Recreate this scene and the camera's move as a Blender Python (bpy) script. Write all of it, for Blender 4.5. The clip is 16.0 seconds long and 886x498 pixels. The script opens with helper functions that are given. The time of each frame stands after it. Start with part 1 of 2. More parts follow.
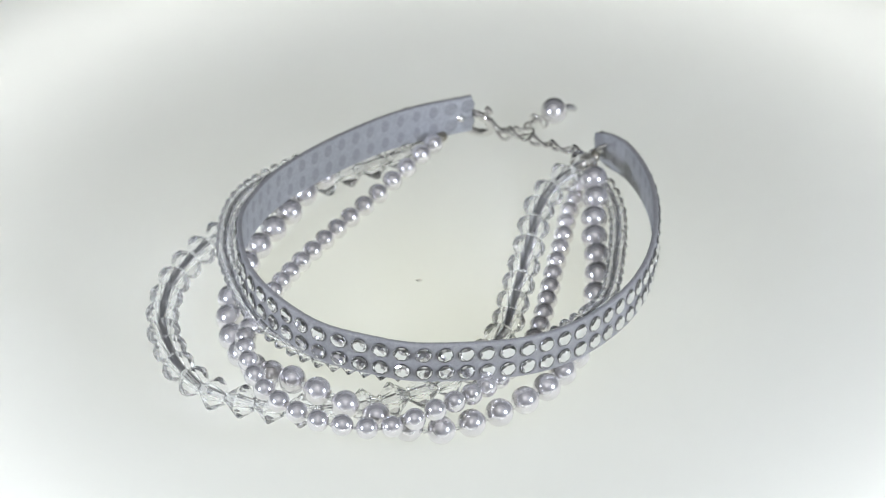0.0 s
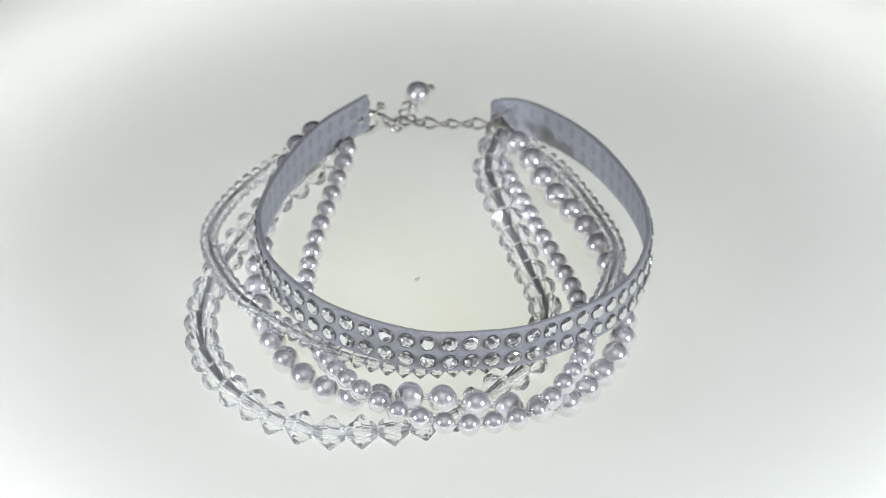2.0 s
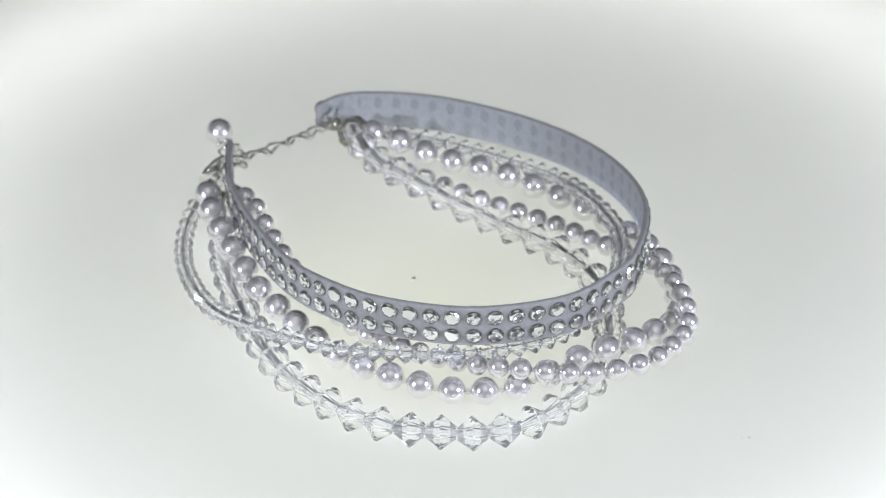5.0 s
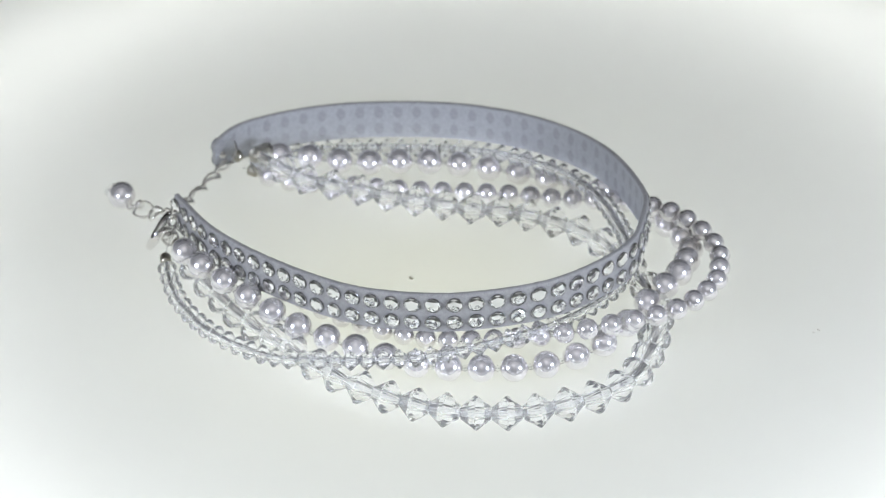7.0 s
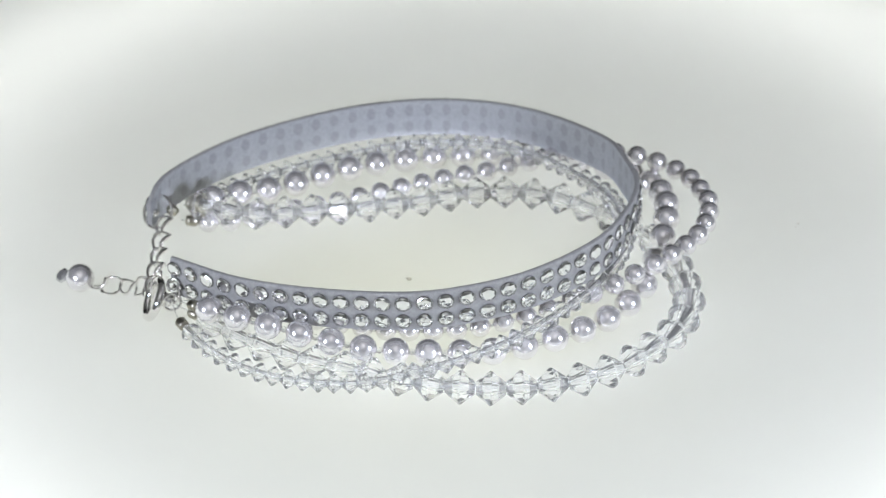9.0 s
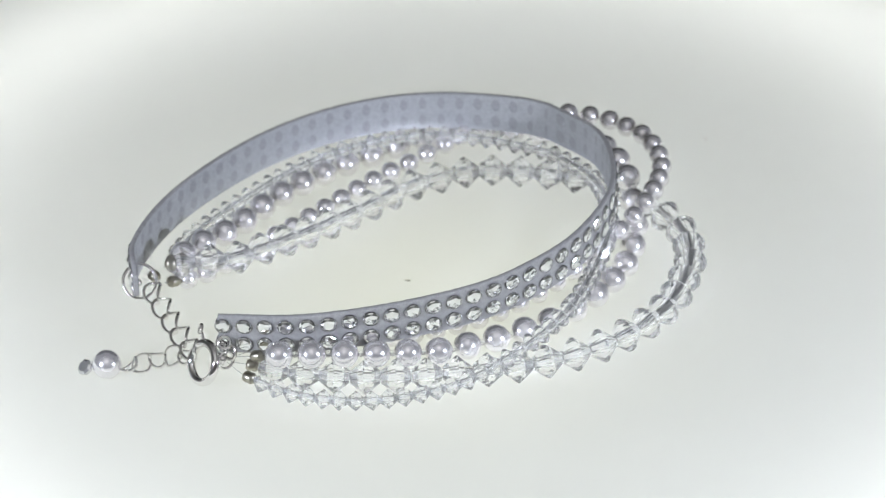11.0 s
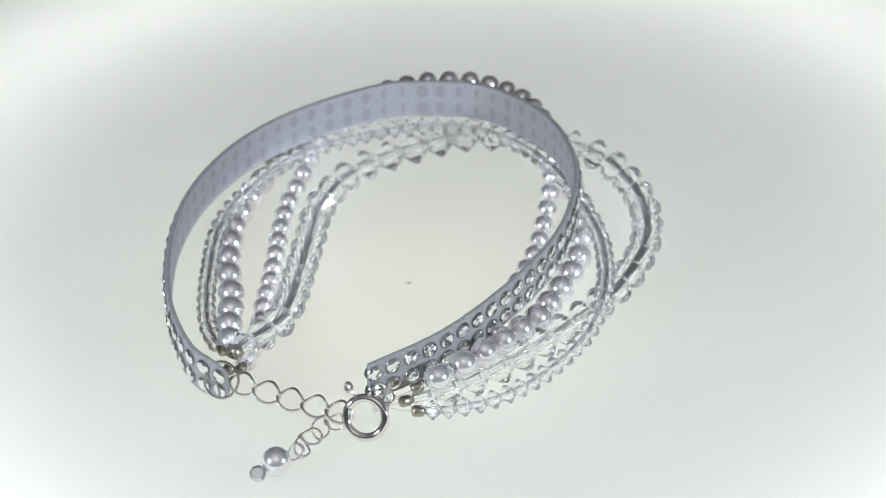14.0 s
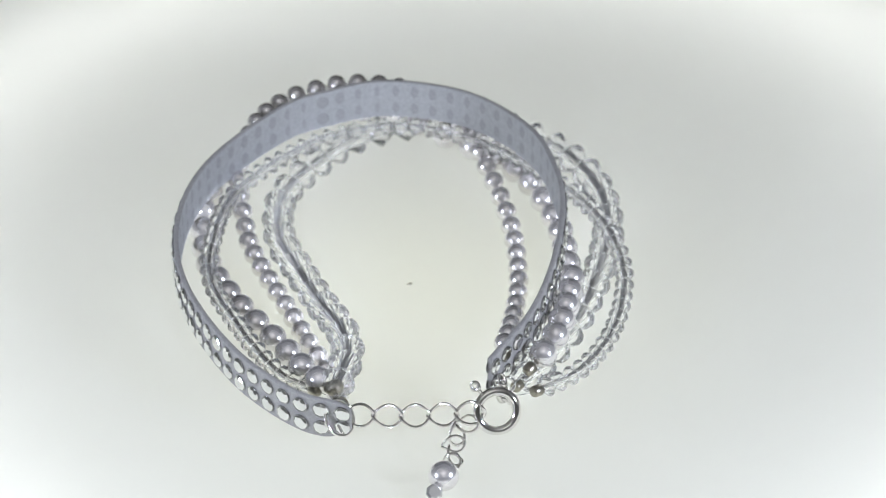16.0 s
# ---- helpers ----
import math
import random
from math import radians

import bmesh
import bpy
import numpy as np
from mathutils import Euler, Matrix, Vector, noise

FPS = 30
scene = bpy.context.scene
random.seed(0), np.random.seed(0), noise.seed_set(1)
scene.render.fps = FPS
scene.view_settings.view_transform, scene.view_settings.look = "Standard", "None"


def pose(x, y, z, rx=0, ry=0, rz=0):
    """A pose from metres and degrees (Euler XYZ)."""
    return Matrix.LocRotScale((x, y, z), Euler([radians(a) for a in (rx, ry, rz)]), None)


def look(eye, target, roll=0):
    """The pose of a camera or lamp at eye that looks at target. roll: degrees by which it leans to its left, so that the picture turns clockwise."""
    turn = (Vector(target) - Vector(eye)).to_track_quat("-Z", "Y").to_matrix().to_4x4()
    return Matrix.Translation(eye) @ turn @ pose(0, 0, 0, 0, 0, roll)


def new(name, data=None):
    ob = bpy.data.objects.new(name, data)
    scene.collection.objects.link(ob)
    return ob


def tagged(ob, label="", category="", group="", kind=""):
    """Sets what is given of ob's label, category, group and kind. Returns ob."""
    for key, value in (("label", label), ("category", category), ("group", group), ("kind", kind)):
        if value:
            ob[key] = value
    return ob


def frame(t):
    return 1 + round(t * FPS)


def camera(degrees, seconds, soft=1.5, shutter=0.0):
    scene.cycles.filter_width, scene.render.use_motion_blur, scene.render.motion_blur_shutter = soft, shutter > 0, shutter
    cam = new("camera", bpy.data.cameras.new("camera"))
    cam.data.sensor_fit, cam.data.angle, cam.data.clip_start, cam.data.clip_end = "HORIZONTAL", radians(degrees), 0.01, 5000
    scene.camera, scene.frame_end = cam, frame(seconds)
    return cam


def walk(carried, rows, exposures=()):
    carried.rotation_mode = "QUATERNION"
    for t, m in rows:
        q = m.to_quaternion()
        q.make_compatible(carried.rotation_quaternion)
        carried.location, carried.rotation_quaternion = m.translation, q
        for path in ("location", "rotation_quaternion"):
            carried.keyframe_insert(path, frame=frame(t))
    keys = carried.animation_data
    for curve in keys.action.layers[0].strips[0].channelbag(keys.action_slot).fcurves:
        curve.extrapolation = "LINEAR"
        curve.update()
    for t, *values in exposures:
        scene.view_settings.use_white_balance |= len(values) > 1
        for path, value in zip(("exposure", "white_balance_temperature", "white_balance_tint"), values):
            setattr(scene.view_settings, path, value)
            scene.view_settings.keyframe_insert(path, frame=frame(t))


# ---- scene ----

MM = 0.001

# ---- camera: it stands still on a tripod, half a metre from the bracelet ----
cam = camera(15.97, 16.0, soft=1.05)
POST = look((0, -0.40895, 0.28768), (0.00474, 0, 0.00614), -0.445)
cam.data.dof.use_dof, cam.data.dof.focus_distance, cam.data.dof.aperture_fstop = True, 0.456, 42.0
walk(cam, [(0.0, POST), (16.0, POST)])

# turn of the turntable, degrees at each half second
TURN = [(0.0, 0.33), (0.5, 6.75), (1.0, 13.56), (1.5, 19.83), (2.0, 26.59), (2.5, 32.89), (3.0, 39.71), (3.5, 46.02),
        (4.0, 52.8), (4.5, 59.3), (5.0, 66.0), (5.5, 72.6), (6.0, 79.2), (6.5, 85.89), (7.0, 92.81), (7.5, 99.16),
        (8.0, 106.01), (8.5, 112.35), (9.0, 119.21), (9.5, 125.7), (10.0, 132.2), (10.5, 138.8), (11.0, 145.3),
        (11.5, 151.78), (12.0, 158.6), (12.5, 165.03), (13.0, 171.91), (13.5, 178.32), (14.0, 185.24), (14.5, 191.79),
        (15.0, 198.77), (15.5, 205.3), (16.0, 212.32)]

# ---- world and lights ----
world = bpy.data.worlds.new("studio_air")
scene.world = world
world.use_nodes = True
world.node_tree.nodes["Background"].inputs[0].default_value = (0.9, 0.95, 1.0, 1)
world.node_tree.nodes["Background"].inputs[1].default_value = 0.05


def area_lamp(name, eye, target, size, watts, colour):
    data = bpy.data.lights.new(name, "AREA")
    data.shape, data.size, data.energy, data.color = "DISK", size, watts, colour
    ob = new(name, data)
    ob.matrix_basis = look(eye, target)
    return ob


# two small studio lamps, one each side of the camera
area_lamp("studio_lamp_one", (0.152, -0.122, 0.076), (0, -0.01, 0.01), 0.021, 0.30, (0.78, 0.845, 1.0))
area_lamp("studio_lamp_two", (-0.146, -0.126, 0.076), (0, -0.01, 0.01), 0.019, 0.262, (0.78, 0.845, 1.0))
# unseen fill lamp added behind the camera, brightening the room by way of the ceiling
area_lamp("fill_uplight", (0.0, -1.1, 0.75), (0, -0.9, 1.6), 0.4, 8.5, (0.98, 0.98, 1.0))
# a lamp under the translucent turntable; the ring added to whiten the view's edges is built with the light box
area_lamp("under_lamp", (0, -0.008, -0.05), (0, -0.008, 0), 0.03, 0.0094, (1.0, 1.0, 0.66))


# ---- materials ----
def material(name, colour, rough=0.5, metal=0.0, **more):
    m = bpy.data.materials.new(name)
    m.use_nodes = True
    b = m.node_tree.nodes["Principled BSDF"]
    b.inputs["Base Color"].default_value = (*colour, 1)
    b.inputs["Roughness"].default_value = rough
    b.inputs["Metallic"].default_value = metal
    for key, value in more.items():
        b.inputs[key.replace("_", " ")].default_value = value
    return m


def grain(m, scale, low, high, bump=0.0, fine=8.0, distance=0.0001):
    """Two scales of noise in the colour, and a fine relief."""
    t = m.node_tree
    b = t.nodes["Principled BSDF"]
    co = t.nodes.new("ShaderNodeTexCoord")
    coarse, small = t.nodes.new("ShaderNodeTexNoise"), t.nodes.new("ShaderNodeTexNoise")
    coarse.inputs["Scale"].default_value, small.inputs["Scale"].default_value = scale, scale * fine
    ramp = t.nodes.new("ShaderNodeValToRGB")
    ramp.color_ramp.elements[0].position, ramp.color_ramp.elements[1].position = 0.3, 0.7
    ramp.color_ramp.elements[0].color, ramp.color_ramp.elements[1].color = (*low, 1), (*high, 1)
    mix = t.nodes.new("ShaderNodeMath")
    mix.operation = "MULTIPLY_ADD"
    mix.inputs[1].default_value = 0.5
    half = t.nodes.new("ShaderNodeMath")
    half.operation = "MULTIPLY"
    half.inputs[1].default_value = 0.5
    for n in (coarse, small):
        t.links.new(co.outputs["Object"], n.inputs["Vector"])
    t.links.new(coarse.outputs["Fac"], half.inputs[0])
    t.links.new(small.outputs["Fac"], mix.inputs[0])
    t.links.new(half.outputs[0], mix.inputs[2])
    t.links.new(mix.outputs[0], ramp.inputs["Fac"])
    t.links.new(ramp.outputs["Color"], b.inputs["Base Color"])
    if bump:
        bp = t.nodes.new("ShaderNodeBump")
        bp.inputs["Strength"].default_value, bp.inputs["Distance"].default_value = bump, distance
        t.links.new(small.outputs["Fac"], bp.inputs["Height"])
        t.links.new(bp.outputs["Normal"], b.inputs["Normal"])
    return m


PEARL = material("pearl_lacquer", (0.85, 0.82, 0.85), 0.21, 0.72, Coat_Weight=1.0, Coat_Roughness=0.04, Coat_IOR=1.6)
grain(PEARL, 900, (0.82, 0.795, 0.80), (0.88, 0.855, 0.86))
CRYSTAL = material("cut_crystal", (1.0, 1.0, 1.0), 0.0, Transmission_Weight=0.965, IOR=1.48)
STONE = material("mirror_backed_crystal", (0.93, 0.94, 0.95), 0.03, 1.0, Coat_Weight=1.0, Coat_Roughness=0.0)
FOIL = material("grey_foil", (0.44, 0.44, 0.45), 0.22, 1.0)
SUEDE = grain(material("lilac_suede", (0.5, 0.5, 0.6), 0.95, Sheen_Weight=0.05, Sheen_Roughness=0.4), 1500,
              (0.275, 0.273, 0.272), (0.400, 0.396, 0.395), 1.0, 3)
# darker suede: the stones' shade in the translucent strap, put into the colour
SUEDE_STONE_SHADE = grain(material("suede_stone_shade", (0.5, 0.5, 0.58), 0.9), 1500, (0.265, 0.270, 0.278), (0.365, 0.370, 0.382), 0.9, 3)
# inner face of the same suede, paler and bluer: lamp light put into its colour
INNER_SUEDE_LIT = grain(material("suede_inner_lit", (0.4, 0.4, 0.43), 0.95), 1500, (0.325, 0.332, 0.345), (0.445, 0.452, 0.472), 0.9, 3)
SILVER = grain(material("silver", (0.82, 0.81, 0.79), 0.07, 1.0), 600, (0.80, 0.79, 0.78), (0.90, 0.89, 0.88))
FROSTED = material("frosted_silver", (0.72, 0.72, 0.72), 0.16, 0.8)
CRIMP = grain(material("dull_crimp", (0.5, 0.47, 0.40), 0.3, 1.0), 500, (0.30, 0.285, 0.235), (0.46, 0.435, 0.37))
THREAD = material("clear_thread", (0.80, 0.82, 0.85), 0.15, Transmission_Weight=0.92)
WALL = grain(material("studio_wall", (0.3, 0.3, 0.3), 0.9), 1.5, (0.60, 0.61, 0.60), (0.68, 0.685, 0.68), 0.2)
CEILING = grain(material("ceiling_paint", (0.78, 0.78, 0.78), 0.9), 2.0, (0.76, 0.76, 0.75), (0.82, 0.82, 0.81), 0.1)
DARK_WALL = grain(material("dark_wall_for_reflections", (0.12, 0.12, 0.12), 0.9), 1.5, (0.11, 0.11, 0.105), (0.15, 0.15, 0.145), 0.2)
TABLE = grain(material("table_laminate", (0.6, 0.6, 0.6), 0.5), 12, (0.55, 0.555, 0.55), (0.66, 0.66, 0.655), 0.1)
HOUSING = grain(material("white_plastic", (0.75, 0.75, 0.74), 0.4), 40, (0.72, 0.72, 0.71), (0.78, 0.78, 0.77), 0.1)


def glowing(name, colour, strength):
    m = material(name, colour, 0.5)
    b = m.node_tree.nodes["Principled BSDF"]
    b.inputs["Emission Color"].default_value, b.inputs["Emission Strength"].default_value = (*colour, 1), strength
    return m


RING_GLOW = glowing("vignette_ring_glow", (0.99, 0.99, 0.96), 2.96)


def opal(name, low, high):
    """A white surface that lets light through from below."""
    m = bpy.data.materials.new(name)
    m.use_nodes = True
    t = m.node_tree
    t.nodes.remove(t.nodes["Principled BSDF"])
    out = t.nodes["Material Output"]
    co, no = t.nodes.new("ShaderNodeTexCoord"), t.nodes.new("ShaderNodeTexNoise")
    no.inputs["Scale"].default_value, no.inputs["Detail"].default_value = 30, 6
    ramp = t.nodes.new("ShaderNodeValToRGB")
    ramp.color_ramp.elements[0].color, ramp.color_ramp.elements[1].color = (*low, 1), (*high, 1)
    dif, tra, mix = (t.nodes.new("Shader" + k) for k in ("NodeBsdfDiffuse", "NodeBsdfTranslucent", "NodeMixShader"))
    mix.inputs[0].default_value = 0.79
    t.links.new(co.outputs["Object"], no.inputs["Vector"])
    t.links.new(no.outputs["Fac"], ramp.inputs["Fac"])
    t.links.new(ramp.outputs["Color"], dif.inputs["Color"])
    t.links.new(ramp.outputs["Color"], tra.inputs["Color"])
    t.links.new(dif.outputs[0], mix.inputs[1])
    t.links.new(tra.outputs[0], mix.inputs[2])
    t.links.new(mix.outputs[0], out.inputs["Surface"])
    return m


OPAL = opal("opal_acrylic", (0.80, 0.81, 0.79), (0.84, 0.85, 0.83))
DUST = opal("dust", (0.80, 0.78, 0.75), (0.86, 0.85, 0.83))


# ---- building helpers ----
def mesh_of(name, bm, mats, smooth=False):
    me = bpy.data.meshes.new(name)
    bmesh.ops.recalc_face_normals(bm, faces=bm.faces)
    bm.to_mesh(me)
    bm.free()
    for m in mats if isinstance(mats, (list, tuple)) else [mats]:
        me.materials.append(m)
    if smooth:
        for f in me.polygons:
            f.use_smooth = True
    return me


def part(name, data, parent=None, m=None, label=""):
    ob = new(name, data)
    ob.parent = parent
    if m is not None:
        ob.matrix_basis = m
    return tagged(ob, label) if label else ob


def lathe(rings, n, mats=None):
    """Rings of (radius, height) turned about z; a radius of 0 closes the end."""
    bm = bmesh.new()
    rows = []
    for r, z in rings:
        if r == 0:
            rows.append([bm.verts.new((0, 0, z))])
        else:
            rows.append([bm.verts.new((r * math.cos(2 * math.pi * i / n), r * math.sin(2 * math.pi * i / n), z)) for i in range(n)])
    for a, b in zip(rows, rows[1:]):
        for i in range(n):
            j = (i + 1) % n
            if len(a) == 1:
                bm.faces.new((a[0], b[j], b[i]))
            elif len(b) == 1:
                bm.faces.new((a[i], a[j], b[0]))
            else:
                bm.faces.new((a[i], a[j], b[j], b[i]))
    return bm


def torus(R, r, n=40, k=12, squash=1.0):
    bm = bmesh.new()
    grid = []
    for i in range(n):
        a = 2 * math.pi * i / n
        grid.append([bm.verts.new(((R + r * math.cos(2 * math.pi * j / k)) * math.cos(a),
                                   (R + r * math.cos(2 * math.pi * j / k)) * math.sin(a) * squash,
                                   r * math.sin(2 * math.pi * j / k))) for j in range(k)])
    for i in range(n):
        for j in range(k):
            bm.faces.new((grid[i][j], grid[(i + 1) % n][j], grid[(i + 1) % n][(j + 1) % k], grid[i][(j + 1) % k]))
    return bm


def spline(points, step=0.25):
    """A smooth line through the points (mm), sampled evenly: places and directions, in metres."""
    c = np.array(points, float)
    c = np.vstack([2 * c[0] - c[1], c, 2 * c[-1] - c[-2]])
    fine = []
    for i in range(1, len(c) - 2):
        u = np.linspace(0, 1, 40, endpoint=False)[:, None]
        a, b, d, e = c[i - 1:i + 3]
        fine.append(0.5 * (2 * b + (d - a) * u + (2 * a - 5 * b + 4 * d - e) * u ** 2 + (3 * b - a - 3 * d + e) * u ** 3))
    fine = np.vstack(fine + [c[-2:-1]])
    s = np.concatenate([[0], np.cumsum(np.linalg.norm(np.diff(fine, axis=0), axis=1))])

    def at(x):
        p = np.array([np.interp(x, s, fine[:, k]) for k in range(3)])
        q = np.array([np.interp(min(x + 0.4, s[-1]), s, fine[:, k]) - np.interp(max(x - 0.4, 0), s, fine[:, k]) for k in range(3)])
        return Vector(p * MM), Vector(q).normalized()
    return at, s[-1]


def tube(line, start, end, r, n=8, step=0.6):
    bm = bmesh.new()
    rows = []
    count = max(2, int((end - start) / step))
    for k in range(count + 1):
        p, d = line(start + (end - start) * k / count)
        side = d.cross(Vector((0, 0, 1))).normalized()
        up = side.cross(d)
        rows.append([bm.verts.new(p + r * (math.cos(2 * math.pi * i / n) * side + math.sin(2 * math.pi * i / n) * up)) for i in range(n)])
    for a, b in zip(rows, rows[1:]):
        for i in range(n):
            bm.faces.new((a[i], a[(i + 1) % n], b[(i + 1) % n], b[i]))
    bm.faces.new(rows[0]), bm.faces.new(rows[-1][::-1])
    return bm


def along(p, d, roll=0.0):
    """A pose at p whose z axis lies along d."""
    return Matrix.Translation(p) @ d.to_track_quat("Z", "Y").to_matrix().to_4x4() @ Matrix.Rotation(roll, 4, "Z")


# ---- the studio: room, table, turntable ----
def slab(name, x0, x1, y0, y1, z0, z1, mat):
    bm = bmesh.new()
    bmesh.ops.create_cube(bm, size=1, matrix=Matrix.LocRotScale(((x0 + x1) / 2, (y0 + y1) / 2, (z0 + z1) / 2), None, (x1 - x0, y1 - y0, z1 - z0)))
    return tagged(part(name, mesh_of(name, bm, mat)), kind="structure")


slab("floor", -1.6, 1.6, -1.6, 1.6, -0.95, -0.90, WALL)
slab("ceiling", -1.6, 1.6, -1.6, 1.6, 1.6, 1.65, CEILING)
# unseen wall, kept dark so that the pearls' tops reflect dark
slab("wall_north", -1.65, 1.65, 1.6, 1.65, -0.95, 1.65, DARK_WALL)
slab("wall_south", -1.65, 1.65, -1.65, -1.6, -0.95, 1.65, WALL)
slab("wall_east", 1.6, 1.65, -1.6, 1.6, -0.95, 1.65, WALL)
slab("wall_west", -1.65, -1.6, -1.6, 1.6, -0.95, 1.65, WALL)


def build_table():
    table = tagged(new("table"), "light grey laminate table under the turntable", "table")
    table.matrix_basis = pose(0, 0, -0.90)
    bm = bmesh.new()
    bmesh.ops.create_cube(bm, size=1, matrix=Matrix.LocRotScale((0, 0, 0.785), None, (0.9, 0.9, 0.03)))
    bmesh.ops.bevel(bm, geom=bm.edges[:], offset=0.004, segments=2, affect="EDGES")
    part("tabletop", mesh_of("tabletop", bm, TABLE), table)
    leg = bmesh.new()
    bmesh.ops.create_cube(leg, size=1, matrix=Matrix.LocRotScale((0, 0, 0.385), None, (0.04, 0.04, 0.77)))
    leg = mesh_of("leg", leg, TABLE)
    for x in (-0.4, 0.4):
        for y in (-0.4, 0.4):
            part("leg", leg, table, pose(x, y, 0))


build_table()

housing = tagged(new("light_box"), "round white plastic light box under the plate", "light box")
housing.matrix_basis = pose(0, 0, -0.10)
part("drum", mesh_of("drum", lathe([(0, 0), (0.150, 0), (0.152, 0.002), (0.152, 0.094), (0.146, 0.094), (0.146, 0.004), (0, 0.004)], 96), HOUSING), housing)

# ring added under the plate: its glow imitates a white vignette round the view
part("vignette_ring", mesh_of("vignette_ring", torus(0.1010, 0.005, 96, 10), RING_GLOW, True), housing, pose(0.0095, 0.0080, 0.080), "added glowing ring that whitens the edges of the view")

disc = tagged(new("turntable_plate", mesh_of("turntable_plate", lathe([(0, 0), (0.149, 0), (0.150, -0.001), (0.150, -0.005)], 128), OPAL)),
              "white translucent acrylic turntable plate lit from below", "turntable plate")


def speck(name, x, y, sx, sy, turn):
    bm = bmesh.new()
    bmesh.ops.create_icosphere(bm, subdivisions=2, radius=1)
    for v in bm.verts:
        v.co *= 1 + 0.35 * noise.noise(v.co * 1.7 + Vector((x, y, 0)))
    bmesh.ops.transform(bm, matrix=Matrix.LocRotScale((x * MM, y * MM, 0.00006), Euler((0, 0, turn)), (sx * MM, sy * MM, 0.0001)), verts=bm.verts)
    return part(name, mesh_of(name, bm, DUST, True), disc, None, "tiny grey speck of dust")


speck("dust_speck", 0.9, 0.3, 0.52, 0.33, 0.3)
speck("dust_speck", -17.7, -61.8, 0.3, 0.22, 0.9)
speck("dust_speck", -18.3, -60.9, 0.12, 0.1, 0.9)

# ---- the bracelet: a suede band and four strands that meet at the clasp ----
bracelet = tagged(new("bracelet"), "lilac suede rhinestone bracelet with strands of white pearls and clear crystals", "bracelet")

BAND_TOP = [(10.2, 36.8, 11.7), (-0.8, 31.3, 12.6), (-10.6, 23.2, 13.5), (-19.6, 12.9, 14.5), (-24.2, 4.2, 15.4), (-26.6, -6.5, 16.3),
            (-24.1, -20.2, 16.5), (-15.6, -31.4, 16.0), (-6.2, -35.4, 15.2), (2.7, -36.3, 14.4), (18.4, -31.8, 12.4),
            (29.7, -21.8, 11.2), (36.6, -7.6, 10.2), (38.7, 10.5, 9.5), (36.0, 24.5, 8.9), (30.8, 31.1, 8.7)]
WIDTH, THICK = 6.85, 0.8


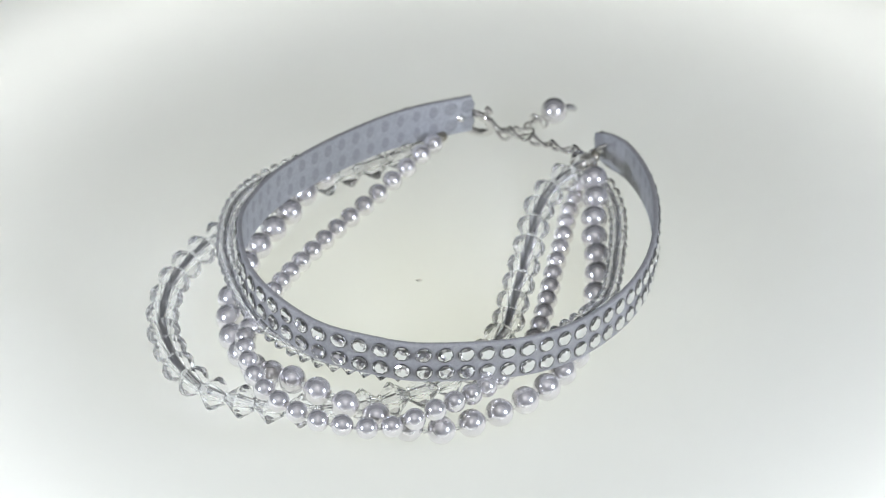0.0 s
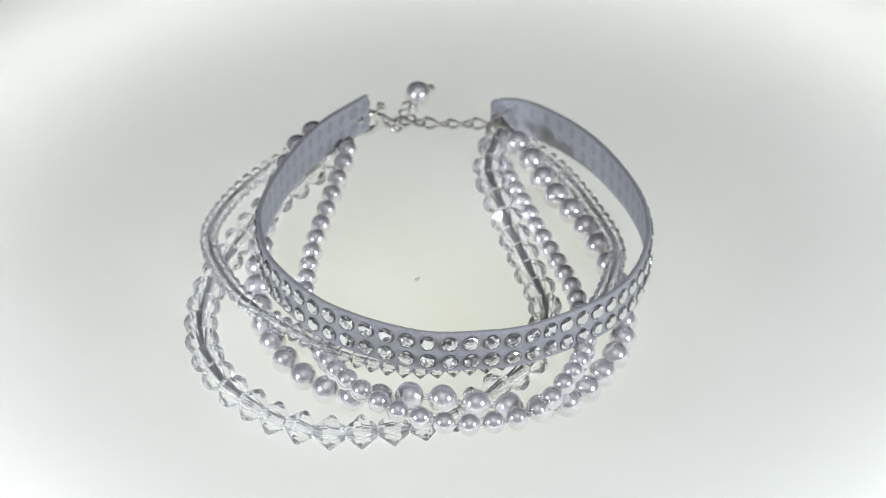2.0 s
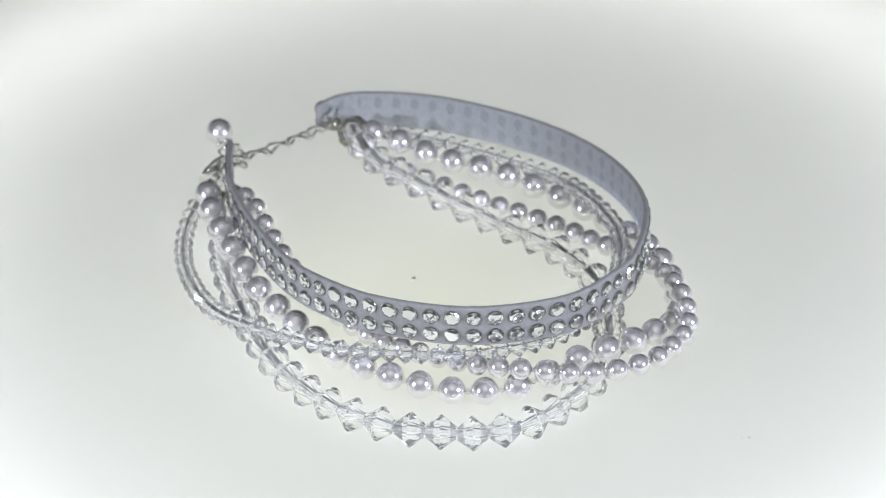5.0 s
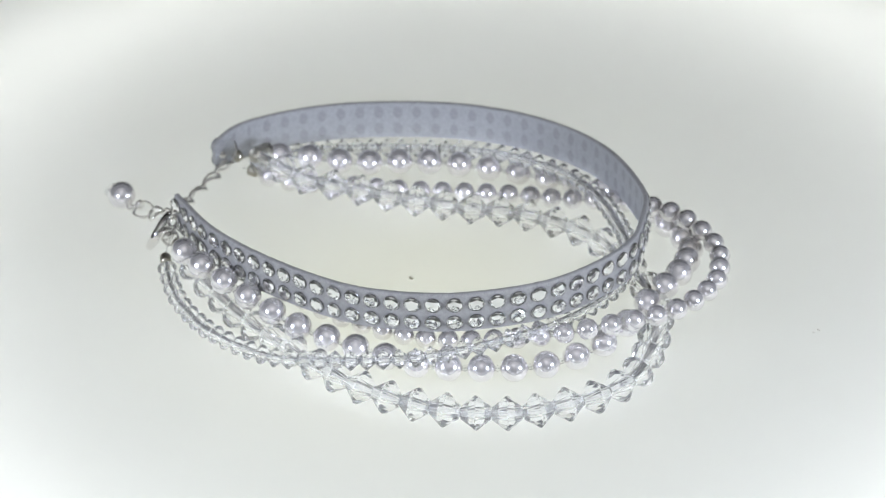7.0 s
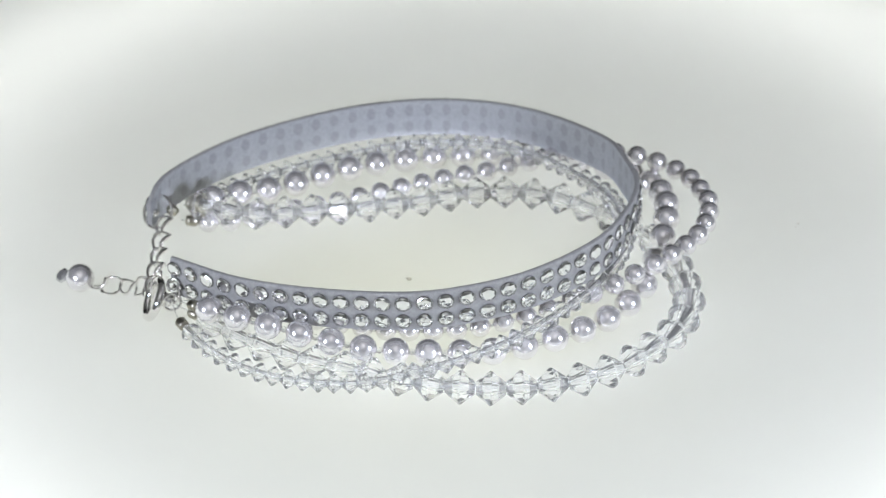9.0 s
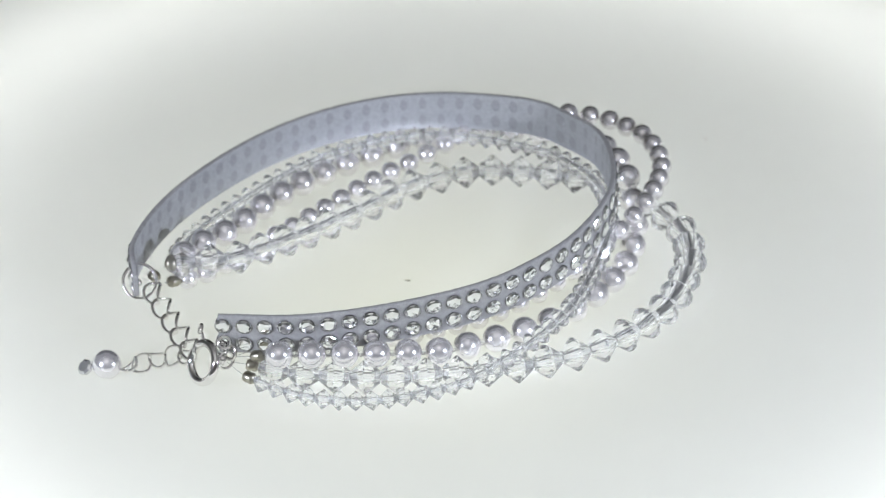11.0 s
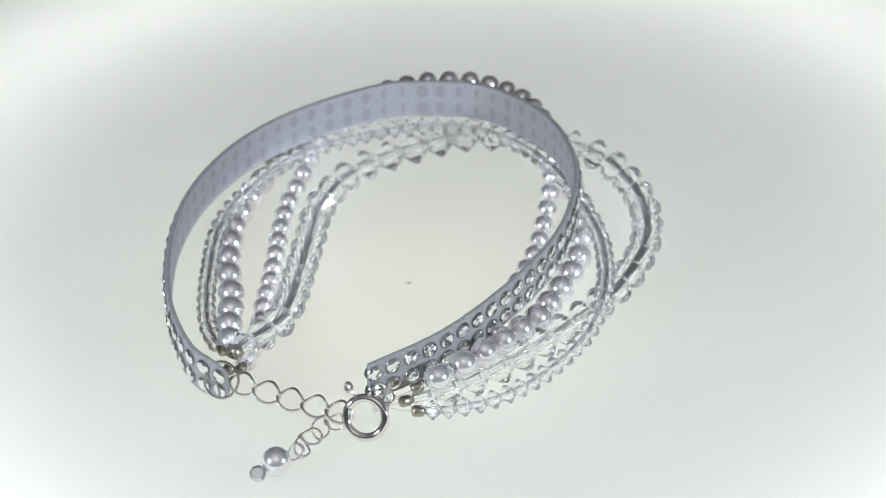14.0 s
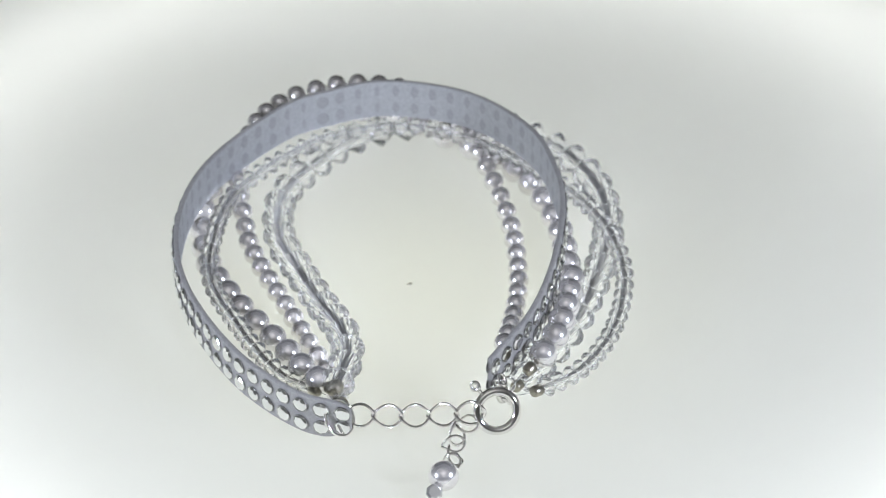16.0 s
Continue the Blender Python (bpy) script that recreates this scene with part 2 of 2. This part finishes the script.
def build_band():
    line, length = spline(BAND_TOP)
    half = THICK / 2
    # outline of the strap's section: outwards, down from the top edge
    outline = [(-half, -0.15), (-half + 0.2, 0), (half - 0.2, 0), (half, -0.15), (half, -2.5), (half, -5.0), (half, -WIDTH + 0.15),
               (half - 0.2, -WIDTH), (-half + 0.2, -WIDTH), (-half, -WIDTH + 0.15), (-half, -5.0), (-half, -2.5)]

    def width(x):
        """The strap's width, drawn together by the ring at its end."""
        return WIDTH - 2.9 * max(0.0, min(1.0, (x - length + 4.5) / 4.5)) ** 2

    def dip(x):
        """How far the top edge comes down at that end."""
        return 0.4 * (WIDTH - width(x))
    bm = bmesh.new()
    rows = []
    count = 260
    for k in range(count + 1):
        p, d = line(length * k / count)
        out = Vector((d.y, -d.x, 0)).normalized()
        fuzz = 0.09 * noise.noise(Vector((k * 0.9, 0, 0)))
        taper = width(length * k / count) / WIDTH
        rows.append([bm.verts.new(p + MM * (o * out + Vector((0, 0, h * taper - dip(length * k / count) + (fuzz if h > -0.2 else 0))))) for o, h in outline])
    n = len(outline)
    for a, b in zip(rows, rows[1:]):
        for i in range(n):
            bm.faces.new((a[i], b[i], b[(i + 1) % n], a[(i + 1) % n])).material_index = 1 if i >= 9 else 0
    bm.faces.new(rows[0]), bm.faces.new(rows[-1][::-1])
    band = part("band", mesh_of("band", bm, [SUEDE, INNER_SUEDE_LIT]), bracelet, None, "lilac grey suede band with two rows of rhinestones")
    # a rhinestone: mirror-backed, with a cut crown and a table of shallow facets
    R = 1.2 * MM
    bm = bmesh.new()
    n = 8

    def ring(r, z, shift, m=n):
        return [bm.verts.new((r * math.cos(2 * math.pi * (i + shift) / m), r * math.sin(2 * math.pi * (i + shift) / m), z)) for i in range(m)]
    tip, foot, girdle, crown, flat = bm.verts.new((0, 0, 0.375 * R)), ring(R, 0.0, 0, 2 * n), ring(R, 0.12 * R, 0, 2 * n), ring(0.89 * R, 0.27 * R, 0.25), ring(0.71 * R, 0.36 * R, 0.75)
    for i in range(2 * n):
        bm.faces.new((foot[i], foot[(i + 1) % (2 * n)], girdle[(i + 1) % (2 * n)], girdle[i]))
    for i in range(n):
        g0, g1, g2 = girdle[2 * i], girdle[2 * i + 1], girdle[(2 * i + 2) % (2 * n)]
        c, c1 = crown[i], crown[(i + 1) % n]
        bm.faces.new((g0, g1, c)), bm.faces.new((g1, g2, c1)), bm.faces.new((g1, c1, c))
        bm.faces.new((c, c1, flat[i])), bm.faces.new((c1, flat[(i + 1) % n], flat[i]))
        bm.faces.new((flat[i], flat[(i + 1) % n], tip))
    stone = mesh_of("rhinestone", bm, STONE)
    cup = mesh_of("setting", torus(1.21 * MM, 0.105 * MM, 24, 8), FOIL)
    # low disc inside the strap, coloured as the shade behind a stone
    shade_disc = mesh_of("stone_shade", lathe([(0, 0.012 * MM), (0.6 * MM, 0.009 * MM), (1.28 * MM, -0.002 * MM), (1.34 * MM, -0.1 * MM)], 16), SUEDE_STONE_SHADE, True)
    total = 62
    pitch = (length - 2.0) / (total - 1)
    rng = random.Random(4)
    for k in range(total):
        p, d = line(0.8 + pitch * k)
        out = Vector((d.y, -d.x, 0)).normalized()
        wide = width(0.8 + pitch * k)
        for h in (-0.266 * wide - dip(0.8 + pitch * k), -0.727 * wide - dip(0.8 + pitch * k)):
            at = p + MM * ((half + 0.02) * out + Vector((0, 0, h)))
            tilt = Euler((rng.uniform(-0.08, 0.08), rng.uniform(-0.08, 0.08), 0)).to_matrix().to_4x4()
            m = along(at, out, rng.uniform(0, 6.28)) @ tilt
            part("rhinestone", stone, band, m)
            part("setting", cup, band, along(at + 0.00014 * out, out))
            part("stone_shade", shade_disc, band, along(p + MM * ((-half) * out + Vector((0, 0, h))), -out))
    rivet = mesh_of("rivet", lathe([(0, 0.62 * MM), (0.35 * MM, 0.52 * MM), (0.6 * MM, 0.25 * MM), (0.7 * MM, 0.0), (0.7 * MM, -0.1 * MM)], 16), SILVER, True)
    for x, h in ((2.2, -3.9), (length - 1.4, -3.6)):
        p, d = line(x)
        out = Vector((d.y, -d.x, 0)).normalized()
        part("rivet", rivet, band, along(p + MM * (-half * out + Vector((0, 0, h))), -out), "small silver rivet")


build_band()


def pearl_mesh(d):
    bm = bmesh.new()
    bmesh.ops.create_icosphere(bm, subdivisions=4 if d > 3.8 else 3, radius=d / 2 * MM)
    for v in bm.verts:
        v.co *= 1 + 0.006 * noise.noise(v.co * 900)
    return mesh_of("pearl", bm, PEARL, True)


def bicone_mesh(d, long):
    """A cut bicone with a bore: long facets each side, the two sides turned by half a facet."""
    R, L, h, n = d / 2 * MM, long / 2 * MM, 0.12 * d * MM, 12
    bm = bmesh.new()

    def ring(r, z, shift=0.0):
        return [bm.verts.new((r * math.cos(2 * math.pi * (i + shift) / n), r * math.sin(2 * math.pi * (i + shift) / n), z)) for i in range(n)]
    bore0, low, mid0, mid1, top, bore1 = ring(h, -L), ring(0.36 * R, -L), ring(R, -0.05 * R), ring(R, 0.05 * R, 0.5), ring(0.36 * R, L, 0.5), ring(h, L, 0.5)
    for a, b in ((bore0, low), (low, mid0), (mid1, top), (top, bore1)):
        for i in range(n):
            bm.faces.new((a[i], a[(i + 1) % n], b[(i + 1) % n], b[i]))
    for a, b in ((mid0, mid1), (bore0, bore1)):
        for i in range(n):
            bm.faces.new((a[i], a[(i + 1) % n], b[i])), bm.faces.new((a[(i + 1) % n], b[(i + 1) % n], b[i]))
    return mesh_of("crystal_bead", bm, CRYSTAL)


def spacer_mesh(d):
    bm = bmesh.new()
    bmesh.ops.create_icosphere(bm, subdivisions=2, radius=d / 2 * MM)
    return mesh_of("spacer_bead", bm, CRYSTAL, True)


def build_strand(name, bead, points, mesh, first, pitch, count, label, spacer=None):
    """Beads on a thread, the first one centred that far along it (mm), with a crimp at each end."""
    line, length = spline(points)
    strand = part(name, mesh_of(name, tube(line, 0.0, length, 0.06 * MM, 6), THREAD, True), bracelet, None, label)
    rng = random.Random(len(points))
    for k in range(count):
        p, d = line(first + pitch * k)
        lean = Vector((rng.uniform(-1, 1), rng.uniform(-1, 1), rng.uniform(-1, 1))) * 0.05
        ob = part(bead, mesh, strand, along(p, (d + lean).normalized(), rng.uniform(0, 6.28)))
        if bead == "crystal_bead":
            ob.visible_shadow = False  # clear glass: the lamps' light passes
        if spacer and k + 1 < count:
            p, d = line(first + pitch * (k + 0.5))
            part("spacer_bead", spacer, strand, along(p, d))
    crimp = mesh_of("crimp", lathe([(0, -0.95 * MM), (0.7 * MM, -0.9 * MM), (0.92 * MM, -0.5 * MM), (0.86 * MM, 0.0), (0.92 * MM, 0.5 * MM), (0.7 * MM, 0.9 * MM), (0, 0.95 * MM)], 14), CRIMP, True)
    for x in (max(1.2, first - pitch / 2 - 1.0), min(length - 0.9, first + pitch * (count - 0.5) + 0.9)):
        p, d = line(x)
        part("crimp", crimp, strand, along(p, d), "squeezed dull metal crimp")


build_strand("large_pearl_strand", "pearl", [
    (7.8, 38.0, 5.4), (-0.9, 35.4, 7.8), (-7.6, 29.8, 7.2), (-16.6, 19.6, 5.0), (-19.6, 14.4, 4.1), (-24.0, 6.5, 3.6), (-26.6, -0.3, 3.2), (-28.5, -9.5, 3.5),
    (-27.8, -19.0, 3.3), (-24.1, -27.8, 4.2), (-17.6, -35.5, 7.3), (-8.3, -41.7, 6.5), (3.1, -43.4, 3.8), (16.9, -35.0, 3.1),
    (23.6, -25.1, 2.4), (27.1, -15.8, 2.8), (28.9, -3.5, 3.8), (29.0, 7.8, 4.1), (29.8, 16.3, 5.1), (29.6, 25.5, 6.2)],
    pearl_mesh(4.28), 8.59, 4.95, 38, "strand of large white pearls", spacer_mesh(1.0))
build_strand("small_pearl_strand", "pearl", [
    (7.4, 37.4, 5.2), (2.8, 29.6, 5.9), (0.0, 26.4, 5.1), (-6.2, 19.3, 3.2), (-12.2, 11.6, 2.4), (-18.0, 1.8, 2.6), (-21.4, -6.5, 3.7), (-24.5, -18.4, 6.2),
    (-25.4, -28.4, 8.4), (-22.6, -38.3, 8.5), (-16.9, -44.6, 8.2), (-11.7, -46.8, 7.9), (-4.2, -47.2, 7.5), (4.1, -42.6, 7.7),
    (11.4, -34.8, 5.9), (16.4, -24.5, 3.7), (19.3, -16.5, 3.0), (22.6, 0.8, 2.6), (24.0, 7.2, 2.7), (25.2, 13.9, 2.7), (27.0, 20.0, 2.5), (29.0, 26.4, 4.0)],
    pearl_mesh(3.32), 7.32, 3.63, 51, "strand of small white pearls", spacer_mesh(0.75))
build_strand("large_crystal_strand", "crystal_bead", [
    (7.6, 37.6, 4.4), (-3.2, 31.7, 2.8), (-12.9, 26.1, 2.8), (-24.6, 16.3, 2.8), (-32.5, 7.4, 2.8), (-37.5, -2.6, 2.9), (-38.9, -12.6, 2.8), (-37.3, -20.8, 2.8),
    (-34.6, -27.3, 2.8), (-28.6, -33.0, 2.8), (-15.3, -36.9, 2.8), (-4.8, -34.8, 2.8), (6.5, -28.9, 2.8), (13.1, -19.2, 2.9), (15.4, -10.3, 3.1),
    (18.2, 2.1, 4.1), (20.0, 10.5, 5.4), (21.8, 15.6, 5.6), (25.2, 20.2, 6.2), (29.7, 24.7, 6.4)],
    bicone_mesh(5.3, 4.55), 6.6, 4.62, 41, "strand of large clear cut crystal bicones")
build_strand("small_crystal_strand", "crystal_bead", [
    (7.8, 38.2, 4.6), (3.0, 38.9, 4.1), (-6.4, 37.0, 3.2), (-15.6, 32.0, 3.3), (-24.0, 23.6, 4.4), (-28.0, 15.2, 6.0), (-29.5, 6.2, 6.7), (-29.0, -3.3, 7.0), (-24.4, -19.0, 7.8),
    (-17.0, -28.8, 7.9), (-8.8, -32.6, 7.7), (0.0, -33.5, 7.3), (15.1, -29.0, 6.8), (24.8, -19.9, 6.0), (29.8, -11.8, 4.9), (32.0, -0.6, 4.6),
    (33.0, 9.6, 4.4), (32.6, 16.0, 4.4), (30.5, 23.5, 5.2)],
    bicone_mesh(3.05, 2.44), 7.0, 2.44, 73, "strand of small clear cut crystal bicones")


# ---- the clasp: spring ring, jump rings, extension chain and end pearl ----
def facing(x, y, z, azimuth, rise, roll=0.0):
    """A pose at a place in mm whose z axis points to that azimuth and rise, in degrees."""
    a, e = math.radians(azimuth), math.radians(rise)
    return along(Vector((x, y, z)) * MM, Vector((math.cos(a) * math.cos(e), math.sin(a) * math.cos(e), math.sin(e))), math.radians(roll))


ring = part("spring_ring", mesh_of("spring_ring", torus(2.95 * MM, 0.68 * MM, 56, 16), SILVER, True), bracelet, facing(11.0, 39.9, 4.3, 68, 26), "polished silver spring ring clasp")


def wire(points, r):
    line, length = spline(points)
    return mesh_of("wire", tube(line, 0.0, length, r * MM, 10, 0.3), SILVER, True)


back = ring.matrix_basis.inverted()
part("lever", mesh_of("lever", torus(0.58 * MM, 0.31 * MM, 20, 10), SILVER, True), ring, back @ facing(13.2, 37.4, 8.2, 40, 20))
part("lever_neck", wire([(12.2, 38.0, 6.5), (12.5, 37.8, 7.1), (12.9, 37.6, 7.7)], 0.26), ring, back)
part("ring_tube", wire([(9.6, 38.9, 5.4), (8.8, 38.6, 5.2), (8.0, 38.3, 4.9)], 0.85), ring, back)
for at, R in ((facing(8.0, 38.2, 4.9, 160, 10), 1.35), (facing(7.6, 37.6, 6.2, 80, 20), 1.15), (facing(8.6, 37.6, 7.6, 130, 35), 0.9), (facing(31.6, 29.2, 5.0, 112, 36), 2.7)):
    part("jump_ring", mesh_of("jump_ring", torus(R * MM, 0.25 * MM, 40, 8), SILVER, True), bracelet, at)
part("end_tag", mesh_of("end_tag", lathe([(0, -0.9 * MM), (0.7 * MM, -0.8 * MM), (0.9 * MM, -0.4 * MM), (0.9 * MM, 0.5 * MM), (0.5 * MM, 0.9 * MM), (0, 0.95 * MM)], 12), CRIMP, True),
     bracelet, facing(30.3, 27.2, 5.4, 60, 50), "dull metal end piece in the ring")


def link_mesh():
    """A curb link: an oval of round wire, twisted."""
    bm = torus(2.15 * MM, 0.33 * MM, 36, 10, 0.70)
    for v in bm.verts:
        v.co.z += 0.55 * MM * math.sin(2 * math.atan2(v.co.y / 0.70, v.co.x))
        v.co.y *= 1.1 * (1 - 0.28 * min(1.0, abs(v.co.x) / (2.15 * MM)) ** 2)
    return mesh_of("chain_link", bm, SILVER, True)


link = link_mesh()
for k in range(5):
    u = (k + 0.25) / 4.5
    at = Vector((29.3 + (13.8 - 29.3) * u, 29.2 + (38.8 - 29.2) * u, 4.5 - 0.4 * math.sin(math.pi * u))) * MM
    d = Vector((-15.5, 10.0, 0.3 - 1.5 * math.cos(math.pi * u))).normalized()
    e = math.radians(52 if k % 2 else 42)
    n = Vector((math.cos(1.0) * math.cos(e), math.sin(1.0) * math.cos(e), math.sin(e)))
    n = (n - n.dot(d) * d).normalized()
    y = n.cross(d)
    m = Matrix(((d.x, y.x, n.x, at.x), (d.y, y.y, n.y, at.y), (d.z, y.z, n.z, at.z), (0, 0, 0, 1)))
    part("chain_link", link, bracelet, m)
for x, y, z, az, rise, roll in ((15.4, 38.5, 2.9, 30, 60, 20), (17.6, 39.1, 2.4, 100, 30, 70), (19.2, 40.6, 2.1, 60, 70, 10),
                                (20.6, 42.8, 2.0, 150, 45, 30), (22.0, 44.1, 1.9, 20, 50, 80)):
    part("chain_link", link, bracelet, facing(x, y, z, az, rise, roll) @ Matrix.Scale(0.80, 4))
drop = part("end_pearl", pearl_mesh(4.5), bracelet, pose(24.6 * MM, 46.3 * MM, 2.4 * MM), "white end pearl on the extension chain")
part("end_bead", mesh_of("end_bead", lathe([(0, -0.5 * MM), (0.9 * MM, -0.5 * MM), (1.25 * MM, -0.25 * MM), (1.25 * MM, 0.25 * MM), (0.9 * MM, 0.5 * MM), (0, 0.5 * MM)], 8), FROSTED), drop,
     facing(2.8, 1.8, -0.6, 75, 50))


# ---- what moves ----
def motions():
    rows = [(t, pose(0, 0, 0, 0, 0, a)) for t, a in TURN]
    walk(bracelet, rows)
    walk(disc, rows)


motions()
